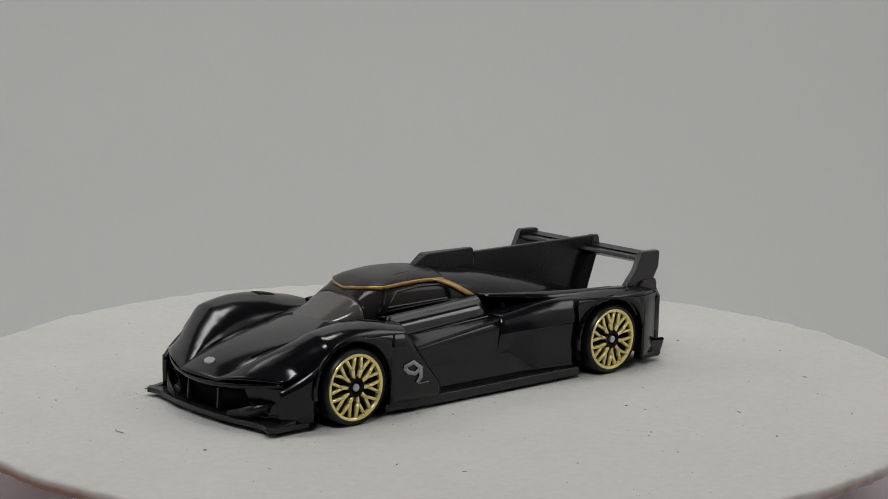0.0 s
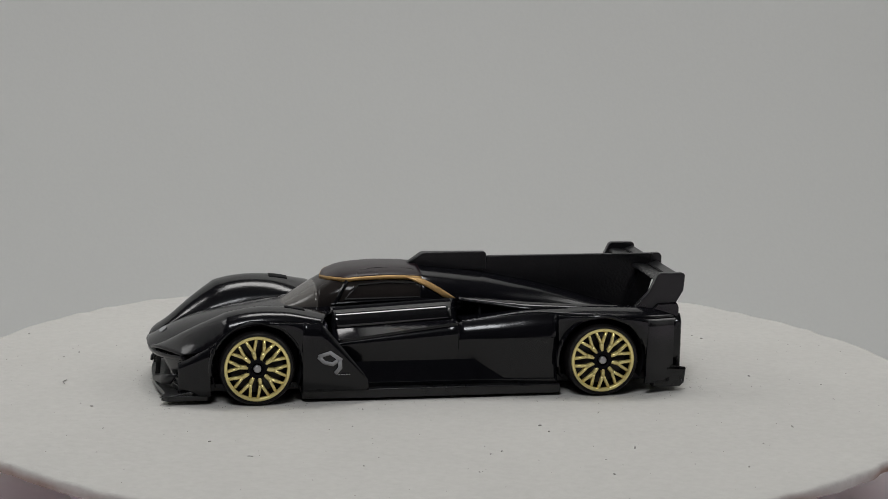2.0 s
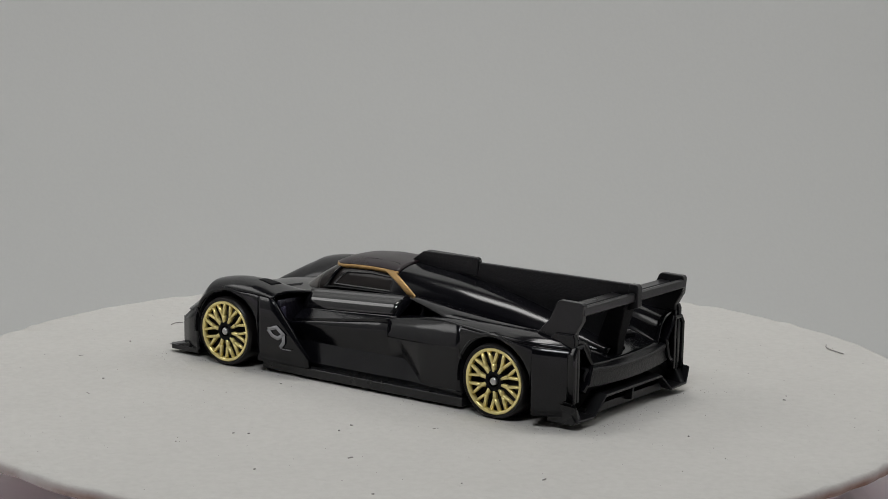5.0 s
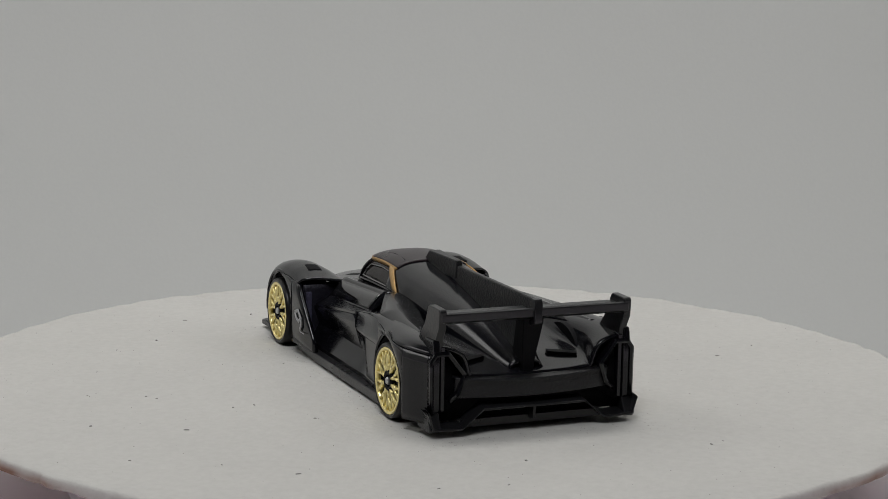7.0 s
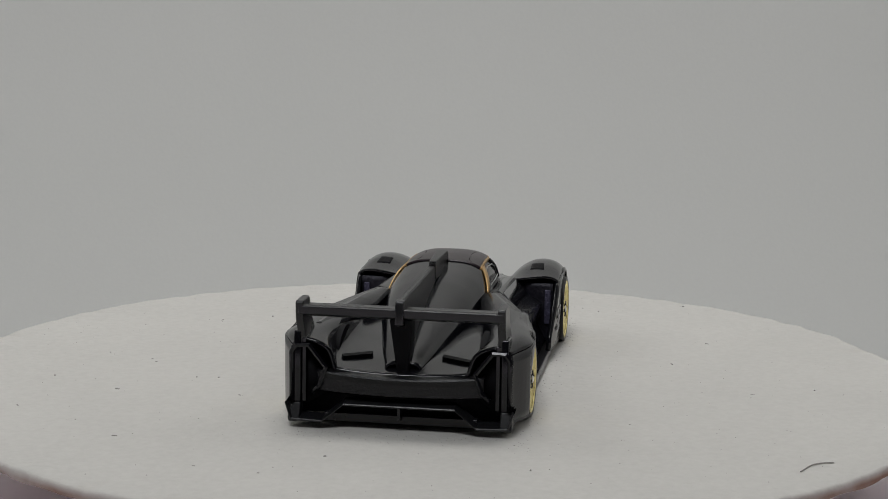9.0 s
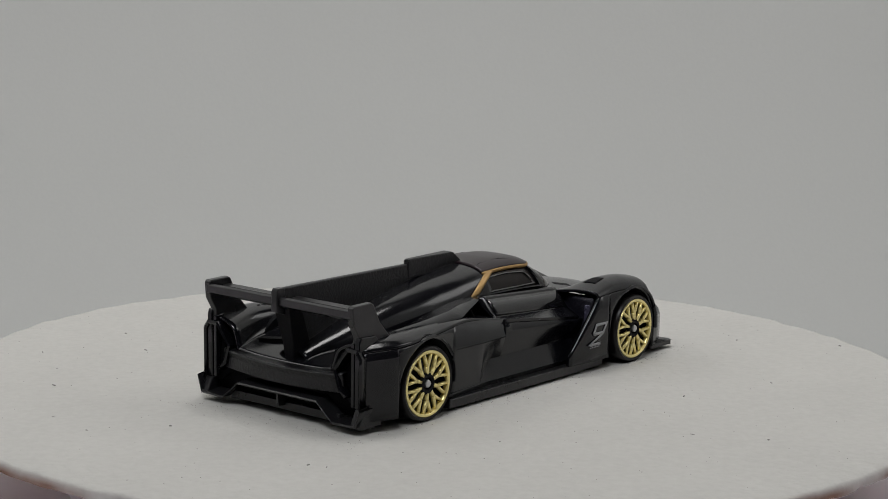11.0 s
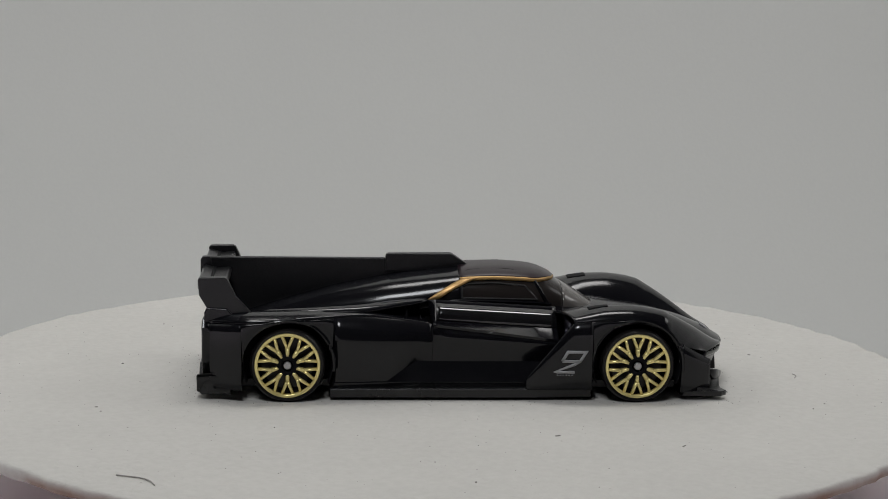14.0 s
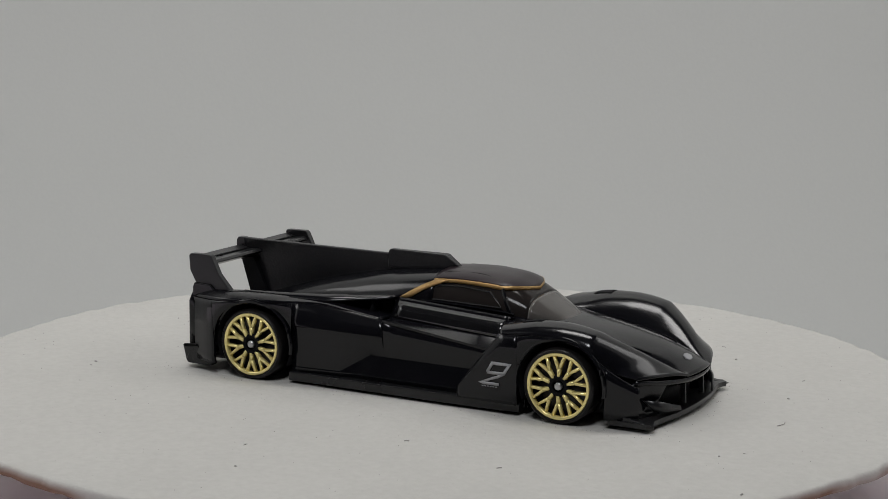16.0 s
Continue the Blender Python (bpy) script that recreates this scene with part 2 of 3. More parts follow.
    part("hair", tube(glide([(-3.8, 65.0, TOP + 0.1), (-6.8, 64.1, TOP + 0.15), (-8.6, 64.2, TOP + 0.15), (-10.2, 64.9, TOP + 0.1)], 5), 0.085, 6), FIBRE, root, "short dark curled hair")
    part("hair", tube(glide([(-39.2, -35.0, TOP + 0.1), (-40.2, -34.2, TOP + 0.15), (-40.6, -33.0, TOP + 0.1)], 5), 0.06, 6), FIBRE, root)
    return root


# ---- the toy car ----
WHEEL_Z, WHEEL_R, FRONT, REAR = 4.74, 5.1, 24.55, -23.3
ARCH = 6.15


CENTRE = [(38.7, 5.3), (37.6, 6.3), (36, 7.2), (33, 8.4), (30, 9.25), (27, 9.85), (24, 10.25), (20, 10.7), (16, 11.0), (13.5, 11.3)]
VALLEY = [(38.7, 5.3), (37.6, 5.95), (36, 6.6), (33, 7.4), (30, 8.0), (27, 8.7), (24, 9.3), (20, 9.95), (16, 10.5), (13.5, 10.9)]
CREST = [(38.7, 5.9), (37.6, 6.9), (36, 8.45), (33, 10.1), (30, 11.15), (27, 12.0), (24, 12.4), (20, 12.3), (16, 11.5), (13.5, 11.1)]
BROW = [(38.7, 6.0), (37.6, 6.4), (36, 7.1), (33, 8.2), (30, 9.2), (27, 10.2), (24, 10.8), (20, 10.9), (16, 10.6), (13.5, 10.4)]
CREASE_Y = [(38.7, 4.6), (36, 5.3), (32, 6.3), (27, 7.0), (22, 7.4), (13.5, 7.8)]


def bonnet_z(x, y):
    """Height of the bonnet and front wing at half-width y."""
    c, v, f, e, yc = [smooth_along(q, x) for q in (CENTRE, VALLEY, CREST, BROW, CREASE_Y)]
    if y <= yc:
        return c + (v - c) * (y / yc) ** 2.2
    if y <= 12.3:
        u = (y - yc) / (12.3 - yc)
        return v + (f - v) * (1 - (1 - u) ** 2.2)
    u = min(1, (y - 12.3) / 2.95)
    return f + (e - f) * (1 - math.sqrt(max(0, 1 - 0.97 * u * u))) / (1 - math.sqrt(0.03))


def front_bodywork(car):
    """Bonnet and both front wings as one shell, with a crease between them."""
    rows = []
    for u in np.linspace(0, 1, 56):
        line = []
        x0 = 38.7 - 25.2 * u
        s = along([(38.7, 0.83), (37.6, 0.87), (36, 0.915), (33, 0.97), (30, 1.0), (27, 1)], x0)
        yc = smooth_along(CREASE_Y, x0)
        ys = [yc * k / 7 for k in range(7)] + [yc, yc + 0.15] + [yc + 0.15 + (12.3 - yc - 0.15) * k / 9 for k in range(1, 10)] + [12.3 + 2.95 * math.sin(k / 8 * math.pi / 2) for k in range(1, 9)]
        for y in ys:
            rear = max(0.0, y - 9) * 0.36 * max(0, (20 - x0) / 6.5)
            x = x0 + rear
            fade = min(1, max(0, (x0 - 28.5) / 8))
            line.append((x - 4.4 * fade * (y * s / 13) ** 2, y * s, bonnet_z(x if rear else x0, y)))
        rows.append(line)
    full = [[(p[0], -p[1], p[2]) for p in r[:0:-1]] + r for r in rows]
    part("bonnet", sheet(full), PAINT, car, "satin black bonnet and front wings", 22, solid=0.4)


def wing_side(car, side):
    """Side of a front wing with its wheel arch and slanted rear edge."""
    top = [(34.6, 5.3), (33, 6.3), (30, 8.1), (27, 9.6), (24, 10.75), (20, 10.9), (15.7, 10.65), (9.3, 2.7)]
    out = [(35.2, 12.7), (34, 13.7), (32, 14.5), (29, 15.05), (24, 15.3), (14, 15.25), (9, 14.7)]
    spans = [(9.35, FRONT - ARCH, False), (FRONT - ARCH, FRONT + ARCH, True), (FRONT + ARCH, 34.9, False)]
    pieces = []
    for a, b, arch in spans:
        rows = []
        n = 40 if arch else 14
        for i in range(n + 1):
            x = a + (b - a) * i / n
            if arch:
                x = FRONT - ARCH * math.cos(math.pi * i / n)
            low = 1.3 if x < 20 else 0.9
            if arch:
                low = WHEEL_Z + math.sqrt(max(0, ARCH ** 2 - (x - FRONT) ** 2))
            hi = max(along(top, x), low + 0.05)
            y = smooth_along(out, x)
            rows.append([(x, y - 0.25 * ((k / 5 - 0.6) ** 2), low + (hi - low) * k / 5) for k in range(6)])
        pieces.append(sheet(rows))
    vf = join(*pieces)
    part("front_wing_side", vf if side > 0 else mirror(vf), PAINT, car, "satin black wing side with printed race number", 30, solid=0.7)


def arch_lip(car, cx, y, side, name):
    pts = [(cx + (ARCH + 0.15) * math.cos(radians(a)), y, WHEEL_Z + (ARCH + 0.15) * math.sin(radians(a))) for a in range(-8, 189, 7)]
    vf = tube(pts, 0.28, 6)
    part(name, vf if side > 0 else mirror(vf), PAINT, car)


def wheel_well(car, cx, side):
    vf = turned([(ARCH - 0.05, 15.0), (ARCH - 0.05, 9.4), (0.0, 9.4)], cx, WHEEL_Z, 30, -25, 205)
    part("wheel_well", vf if side > 0 else mirror(vf), VOID, car, "dark hollow wheel well", 30, solid=0.2)


def nose(car):
    """Front bumper: corners, dark intake, struts, splitter and badge."""
    def lip(y):
        return 38.45 - 4.4 * (y / 13) ** 2

    def lip_z(y):
        return 5.1 + 0.8 * min(1, (abs(y) / 12)) ** 2

    for side in (1, -1):
        rows = []
        for i in range(15):
            u = i / 14
            y = 8.2 + (12.9 - 8.2) * u
            rows.append([(lip(y) - 0.05, y, lip_z(y) - 0.2), (lip(y) - 0.25 - 0.3 * u, y + 0.25 * u, lip_z(y) - 0.5 - 0.2 * (1 - u)), (lip(y) - 1.1 + 0.5 * u, y + 0.5 * u, 2.9 - 0.3 * u), (lip(y) - 1.3 + 0.6 * u, y + 0.8 * u, 1.7), (lip(y) - 0.9 + 0.5 * u, y + 1.0 * u, 0.7)])
        vf = join(sheet(rows), sheet([rows[0], [(34.4, 7.4, 4.9), (34.4, 7.4, 4.2), (34.2, 7.4, 2.9), (34.2, 7.4, 1.7), (34.2, 7.4, 0.7)]]))
        part("bumper_corner", vf if side > 0 else mirror(vf), PAINT, car, "black bumper corner beside the intake", 25, solid=0.4)
        blade = sheet([[(35.0, 11.9, 3.4), (36.0, 10.6, 1.7)], [(36.7, 9.4, 2.9), (37.0, 9.0, 1.5)], [(37.9, 6.2, 1.9), (37.95, 6.0, 1.3)]])
        part("canard", blade if side > 0 else mirror(blade), PLASTIC, car, "small black blade at the intake", 25, solid=0.35)
    rows = [[(lip(y) - 3.0, y, 5.0), (lip(y) - 3.0, y, 0.8)] for y in np.linspace(-9.5, 9.5, 12)]
    part("intake", sheet(rows), VOID, car, "dark recessed front intake", solid=0.3)
    rows = [[(lip(y) + 0.12, y, lip_z(y) + 0.1), (lip(y) + 0.02, y, lip_z(y) - 0.35), (lip(y) - 0.5, y, lip_z(y) - 0.75), (lip(y) - 3.0, y, lip_z(y) - 0.8)] for y in np.linspace(-12.9, 12.9, 40)]
    part("nose_lip", sheet(rows), PAINT, car, angle=50, solid=0.25)
    for y in (-3.4, 3.4):
        part("strut", prism([(lip(y) - 0.6, 4.5), (lip(y) - 1.3, 4.5), (lip(y) - 1.1, 1.6), (lip(y) - 0.4, 1.6)], "y", y - 0.16, y + 0.16), PLASTIC, car, bevel=0.05)
    half = [(38.1, 0), (38.05, 3), (37.75, 6.5), (37.0, 10.5), (36.8, 12.2), (37.3, 13.8), (36.5, 14.6), (34.5, 14.5), (31.2, 14.6), (31.0, 14.2), (30.5, 10)]
    outline = half + [(x, -y) for x, y in reversed(half[1:])]
    part("splitter", prism(outline, "z", 0.25, 0.95), PLASTIC, car, "thin black plastic front splitter", bevel=0.07)
    for side in (1, -1):
        vf = prism([(37.6, 0.7), (33.2, 1.5), (31.0, 1.6), (31.0, 0.7)], "y", 13.3, 14.3)
        part("splitter_fence", vf if side > 0 else mirror(vf), PLASTIC, car, bevel=0.12)
    crest = [(37.1, -1.05), (37.45, -0.6), (37.5, 0.0), (37.45, 0.6), (37.1, 1.05), (36.6, 0.75), (36.5, 0), (36.6, -0.75)]
    vf = prism(crest, "z", 0, 0.25)
    vf = ([(x - 0.5, y, bonnet_z(x - 0.5, abs(y)) + 0.12 + z) for x, y, z in vf[0]], vf[1])
    part("badge", vf, PRINT, car, "small silver crest-shaped badge")


def tub(car):
    """Sides between the wheels: sloping door panel, ledge, inset wall with a pocket, and the pod before the rear wheel."""
    for side in (1, -1):
        flip = (lambda v: v) if side > 0 else mirror
        rows = []
        for x in np.linspace(13.4, -3.4, 20):
            k = (13.5 - x) / 16.9
            sh = 11.4 + 0.95 * k
            yi, zi = 11.0 + 0.05 * k, 8.75 + 1.0 * k
            rows.append([(x, 5.8, sh - 0.5), (x, 8.55, sh + 0.02), (x, 8.8, sh - 0.1), (x, yi - 0.15, zi + 0.12), (x, yi, zi), (x, 13.0, 7.72 + 2.1 * k), (x, 12.95, 7.5 + 2.1 * k), (x, 12.6, 7.2 + 2.0 * k)])
        # the panel turns in behind the cockpit
        rows.append([(-4.6, 5.2, 11.8), (-4.6, 7.6, 12.1), (-4.4, 7.9, 11.9), (-4.0, 10.6, 9.9), (-3.9, 11.1, 9.75), (-3.9, 13.0, 9.85), (-3.9, 12.95, 9.6), (-3.9, 12.6, 9.3)])
        pane = sheet([[(r[2][0] - 0.15 * (k == 0), r[2][1] + f * (r[3][1] - r[2][1]) + 0.17, r[2][2] + f * (r[3][2] - r[2][2]) + 0.17) for f in (0.12, 0.5, 0.97)] for k, r in enumerate(rows[:-1])])
        part("door_panel", flip(shift(pane, 0.5)), SMOKED, car, "glossy smoked panel under the side window", 30, solid=0.06)
        part("door", flip(shift(sheet(rows), 0.5)), PAINT, car, "satin black door with a sloping upper panel and ledge", 16, solid=0.3)
        rows = []
        for x in sorted({*np.linspace(16.4, -4.0, 12), *np.linspace(-4.06, -6.3, 4), *np.linspace(-6.3, -10.3, 7), *np.linspace(-10.3, -17.68, 8)}, reverse=True):
            pod = x < -4.03
            yo = along([(-4, 13.1), (-10, 13.95), (-17.7, 14.62)], x)
            k = (13.5 - x) / 16.9
            q = min(1, max(0, (-6.3 - x) / 4.0))
            zc, yc = 4.6 - 2.5 * q, 12.15 + (yo - 0.35 - 12.15) * q
            if pod:
                upper = [(x, along([(-4, 12.75), (-13.8, 13.95), (-17.7, 14.5)], x), along([(-4, 9.95), (-9, 10.7), (-13.8, 11.2), (-17.7, 11.1)], x)), (x, yo, 7.65 - 0.03 * (x + 4.3)), (x, yo - 0.1, 7.5 - 0.03 * (x + 4.3))]
            else:
                upper = [(x, 12.9, 7.4 + 2.0 * k), (x, 12.92, 7.0 + 1.0 * k), (x, 12.85, 6.7 + 0.85 * k)]
            mid = upper[-1]
            rows.append(upper + [(x, mid[1] + (yc - mid[1]) * 0.5, (mid[2] + zc) / 2), (x, yc, zc), (x, yc + 0.05, zc - 0.15), (x, 13.5 + (yo - 0.3 - 13.5) * q, 1.95), (x, 13.4 + (yo - 0.3 - 13.4) * q, 0.9)])
        part("side_pod", flip(shift(sheet(rows), 0.5)), PAINT, car, "black pod wall with a slanted pocket", 14, solid=0.3)
        seam = tube([(-3.98, 12.9, 9.75), (-4.02, 13.2, 8.6), (-4.02, 13.15, 7.6)], 0.09, 6)
        part("door_seam", flip(shift(seam, 0.5)), VOID, car)
        chip = tube([(4.3, 13.0, 8.95), (4.0, 13.06, 8.8), (3.7, 13.02, 8.75)], 0.1, 5)
        part("door_hinge", flip(shift(chip, 0.5)), PLASTIC, car)
        vf = sheet([[(15.2 + 0.1 * noise.noise((y, z, 3.0)), y, z) for z in np.linspace(10.4, 1.5, 14)] for y in np.linspace(8, 14.7, 12)])
        part("radiator", flip(vf), MESHY, car, "rough dark radiator face behind the front wing", solid=0.4)
        vf = prism([(14.7, 13.5), (15.1, 13.5), (15.1, 14.4), (14.8, 14.4)], "z", 4.2, 9.4)
        part("radiator_edge", flip(vf), DUCT, car, "violet-grey speckled strip beside the radiator", bevel=0.1)


def rear_bodywork(car):
    xs = [-4, -8, -13, -19, -24, -29, -34.0]
    ys = [0, 3, 6, 8.2, 9.0, 10.0, 12.8, 14.6]
    sc = [0.875, 0.905, 0.955, 1.02, 1.085, 1.10, 0.96]
    zs = [[8.5, 8.5, 8.8, 9.2, 9.5, 9.7, 9.8, 9.85], [9.0, 9.0, 9.3, 9.6, 9.9, 10.2, 10.45, 10.5], [9.2, 9.2, 9.5, 9.9, 10.3, 10.8, 11.3, 11.2], [9.0, 9.0, 9.2, 9.6, 10.3, 11.1, 11.5, 10.9],
          [8.5, 8.5, 8.6, 8.8, 9.8, 11.2, 11.5, 10.7], [7.9, 7.9, 7.85, 8.0, 8.7, 10.9, 11.4, 10.5], [6.7, 6.75, 6.9, 7.15, 7.4, 9.9, 11.0, 10.2]]
    grid = [[(x, y * s, z) for y, z in zip(ys, row)] for x, s, row in zip(xs, sc, zs)]
    g = glide(grid, 6)
    g = np.swapaxes(glide(np.swapaxes(g, 0, 1), 4), 0, 1)
    full = [[(p[0], -p[1], p[2]) for p in r[:0:-1]] + [tuple(p) for p in r] for r in g]
    part("rear_deck", sheet(full), PAINT, car, "satin black rear deck and rear wings", 45, solid=0.5)
    edge = [tuple(r[-1]) for r in g]
    top = [(p[0], p[2]) for p in edge]
    out = [(p[0], p[1]) for p in edge]
    for side in (1, -1):
        pieces = []
        for a, b, arch in [(-34.0, REAR - ARCH, False), (REAR - ARCH, REAR + ARCH, True)]:
            rows = []
            n = 40 if arch else 22
            for i in range(n + 1):
                x = a + (b - a) * i / n
                if arch:
                    x = REAR - ARCH * math.cos(math.pi * i / n)
                low = 1.3
                if arch:
                    low = WHEEL_Z + math.sqrt(max(0, ARCH ** 2 - (x - REAR) ** 2))
                hi = max(along(top, x), low + 0.05)
                y = along(out, x)
                row = [(x, y - 0.2 * (k / 8 - 0.7) ** 2, low + (hi - low) * k / 8) for k in range(9)]
                rows.append(row)
            pieces.append(sheet(rows))
        vf = join(*pieces)
        part("rear_wing_side", vf if side > 0 else mirror(vf), PAINT, car, "satin black side pod and rear wing side", 25, solid=0.7)
        # flat blade from the cockpit to the rear wing, over the wedge-shaped side intake
        blade = [[(-4.7, 6.4, 12.2), (-4.7, 7.8, 12.35), (-4.7, 9.0, 12.3)], [(-9.3, 6.9, 11.9), (-9.3, 9.4, 12.25), (-9.3, 11.1, 11.95)], [(-13.6, 7.4, 11.4), (-13.6, 10.6, 12.0), (-13.6, 13.1, 11.55)],
                 [(-20, 9.2, 11.0), (-20, 11.6, 11.75), (-20, 13.5, 11.5)], [(-27, 11.0, 10.9), (-27, 12.4, 11.6), (-27, 13.6, 11.45)]]
        b = np.array([[[along([(r[k][0], r[k][c]) for r in blade], x) for c in range(3)] for k in range(3)] for x in np.linspace(-27, -4.7, 30)])
        vf = shift(sheet([[tuple(p) for p in r] for r in b]), 0.5)
        part("intake_fairing", vf if side > 0 else mirror(vf), PAINT, car, "flat blade over the side intake", 20, solid=0.35)
        # near-black sheets stand in for the shade inside the open intake
        vf = sheet([[(-7.0, 7.2, 12.0), (-7.0, 9.2, 11.9)], [(-7.0, 7.2, 9.0), (-7.0, 11.0, 9.6)]])
        part("side_intake", vf if side > 0 else mirror(vf), VOID, car, "near-black sheet for the shade in the side intake", solid=0.3)
        vf = sheet([[(x, 7.35 + 0.17 * max(0, -8 - x), z) for z in (8.6, 10.2, 11.9 + 0.08 * (x + 5.5))] for x in np.linspace(-5.0, -16, 9)])
        part("intake_wall", vf if side > 0 else mirror(vf), VOID, car, solid=0.2)
        for k in range(5):
            x = -4.4 - 1.35 * k
            z = 9.75 + 0.2 * k
            vf = prism([(x, z - 0.5), (x - 0.95, z - 0.4), (x - 0.95, z + 0.38), (x - 0.5, z + 0.42), (x, z + 0.1)], "y", 11.0 + 0.1 * k, 12.3 + 0.12 * k)
            part("louvre", vf if side > 0 else mirror(vf), PAINT, car, bevel=0.08)


def canopy_section(x):
    """Half section of canopy and engine cover: half-widths and heights from base to crown."""
    top = smooth_along([(21.5, 10.2), (20.6, 10.5), (17.4, 12.5), (14.4, 14.2), (12, 15.45), (9.5, 15.8), (5, 15.95), (1.7, 15.75), (-5, 15.05), (-9, 14.55), (-17, 12.9), (-22, 11.5), (-28, 9.6), (-32.5, 8.0)], x)
    base = along([(21.5, 10.0), (16, 10.6), (0, 11.2), (-6, 10.0), (-14, 9.0), (-24, 8.0), (-32.5, 6.9)], x)
    w = smooth_along([(21.5, 1.2), (20.6, 2.6), (18, 4.9), (15, 6.1), (11, 6.75), (4, 6.9), (-5, 7.0), (-12, 6.4), (-20, 5.0), (-28, 3.4), (-32.5, 2.2)], x)
    return base, top, w


def canopy_point(x, t):
    """t: 0 at the base of the side, 1 on the crown."""
    base, top, w = canopy_section(x)
    a = t * math.pi / 2
    p = along([(-33, 0.85), (-8, 0.8), (0, 0.62), (14, 0.62), (22, 0.85)], x)
    return x, w * math.cos(a) ** p, base + (top - base) * math.sin(a) ** 0.85


def canopy_strip(x0, x1, t0, t1, nx=20, nt=10, lift=0.0, edge=None):
    """Both halves, or one where t1 < 1."""
    rows = []
    for x in np.linspace(x0, x1, nx + 1):
        row = []
        for t in np.linspace(t0, t1, nt + 1):
            _, y, z = canopy_point(x, t)
            base, top, w = canopy_section(x)
            n = Vector((0, y / max(w, 0.1), (z - base) / max(top - base, 0.1)))
            n.normalize()
            row.append((x, y + lift * n.y, z + lift * n.z))
        if t1 >= 1:
            row = row + [(p[0], -p[1], p[2]) for p in reversed(row[:-1])]
        rows.append(row)
    return sheet(rows)


T_ROOF = 0.56


def canopy(car):
    part("windscreen", canopy_strip(21.4, 15.2, 0, 1, 16, 14, -0.22), SCREEN, car, "grey tinted windscreen base", 60, solid=0.25)
    part("canopy", canopy_strip(15.3, 0.0, 0, 1, 30, 14, -0.25), GLASS, car, "dark tinted wrap-round cockpit glazing", 60, solid=0.3)
    part("engine_cover", canopy_strip(1.0, -32.4, 0, 1, 50, 14, 0.06), PAINT, car, "satin black tapering engine cover", 60, solid=0.3)
    # roof cap with rounded front
    rows = []
    for u in np.linspace(0, 1, 25):
        x = 0.6 + (14.3 - 0.6) * u
        row = []
        for t in np.linspace(0, 1, 13):
            t_low = T_ROOF + (1 - T_ROOF) * max(0, (u - 0.72) / 0.28) ** 2.2
            tt = t_low + (1 - t_low) * t
            _, y, z = canopy_point(x, tt)
            row.append((x, y * 1.02, z + 0.2))
        rows.append(row + [(p[0], -p[1], p[2]) for p in reversed(row[:-1])])
    part("roof", sheet(rows), ROOF, car, "glossy black roof cap", 60, solid=0.35)
    edge = [rows[i][0] for i in range(len(rows))]
    edge = edge + [(p[0], -p[1], p[2]) for p in reversed(edge[:-1])]
    band = []
    for p in edge:
        band.append([(p[0] + 0.02, p[1] * 1.015, p[2] + 0.12), (p[0] + 0.05, p[1] * 1.03, p[2] - 0.12), (p[0] + 0.05, p[1] * 1.02, p[2] - 0.38)])
    part("roof_trim", sheet(band), TRIM, car, "bronze line printed round the roof edge", 60, solid=0.25)
    for side in (1, -1):
        # slanted bronze pillar behind the side window
        rows = []
        for u in np.linspace(0, 1, 9):
            x, t = 2.0 - 5.2 * u, T_ROOF - (T_ROOF - 0.17) * u
            row = []
            for dx in (-1.0, -0.35, 0.3, 0.95):
                _, y, z = canopy_point(x + dx, t)
                row.append((x + dx, y + 0.38, z + 0.14))
            rows.append(row)
        vf = sheet(rows)
        part("pillar_trim", vf if side > 0 else mirror(vf), TRIM, car, "bronze slanted window pillar", solid=0.2)
        # door-window panel edge: black sill and front pillar
        sill = [(canopy_point(x, 0.1)[0], canopy_point(x, 0.1)[1] + 0.15, canopy_point(x, 0.1)[2]) for x in np.linspace(13.5, -3, 14)]
        vf = tube(sill, 0.22, 6)
        part("window_sill", vf if side > 0 else mirror(vf), PAINT, car)
        pil = []
        for u in np.linspace(0, 1, 8):
            _, y, z = canopy_point(13.0 - 1.8 * u, 0.08 + (T_ROOF - 0.1) * u)
            pil.append((13.0 - 1.8 * u, y + 0.1, z))
        vf = tube(pil, 0.28, 6)
        part("front_pillar", vf if side > 0 else mirror(vf), PAINT, car)
        ring = []
        for x, t in [(11.6, 0.16), (7, 0.14), (2, 0.14), (-1.6, 0.16), (-0.4, 0.28), (1.6, 0.44), (5.5, 0.45), (9.6, 0.42), (10.6, 0.3)]:
            _, y, z = canopy_point(x, t)
            ring.append((x, y + 0.02, z))
        vf = tube(ring, 0.17, 6, closed=True)
        part("window_edge", vf if side > 0 else mirror(vf), EDGE, car, "glossy clear plastic window edge")
        seam = [canopy_point(x, t) for x, t in [(1.3, 0.62), (1.6, 0.74), (2.6, 0.78), (6.0, 0.79), (8.2, 0.76), (9.4, 0.64)]]
        vf = tube([(x, y, z + 0.33) for x, y, z in glide(seam, 4)], 0.09, 6)
        part("roof_seam", vf if side > 0 else mirror(vf), VOID, car)
        # near-black plate on the bonnet draws the shade in the cowl slit
        wiper = prism([(20.2, 3.4), (22.4, 4.6), (22.2, 5.6), (19.5, 4.6)], "z", 10.05, 10.4)
        wiper = ([(x, y, bonnet_z(x, y) + (0.25 if z > 10.2 else -0.1)) for x, y, z in wiper[0]], wiper[1])
        part("cowl_vent", wiper if side > 0 else mirror(wiper), VOID, car)


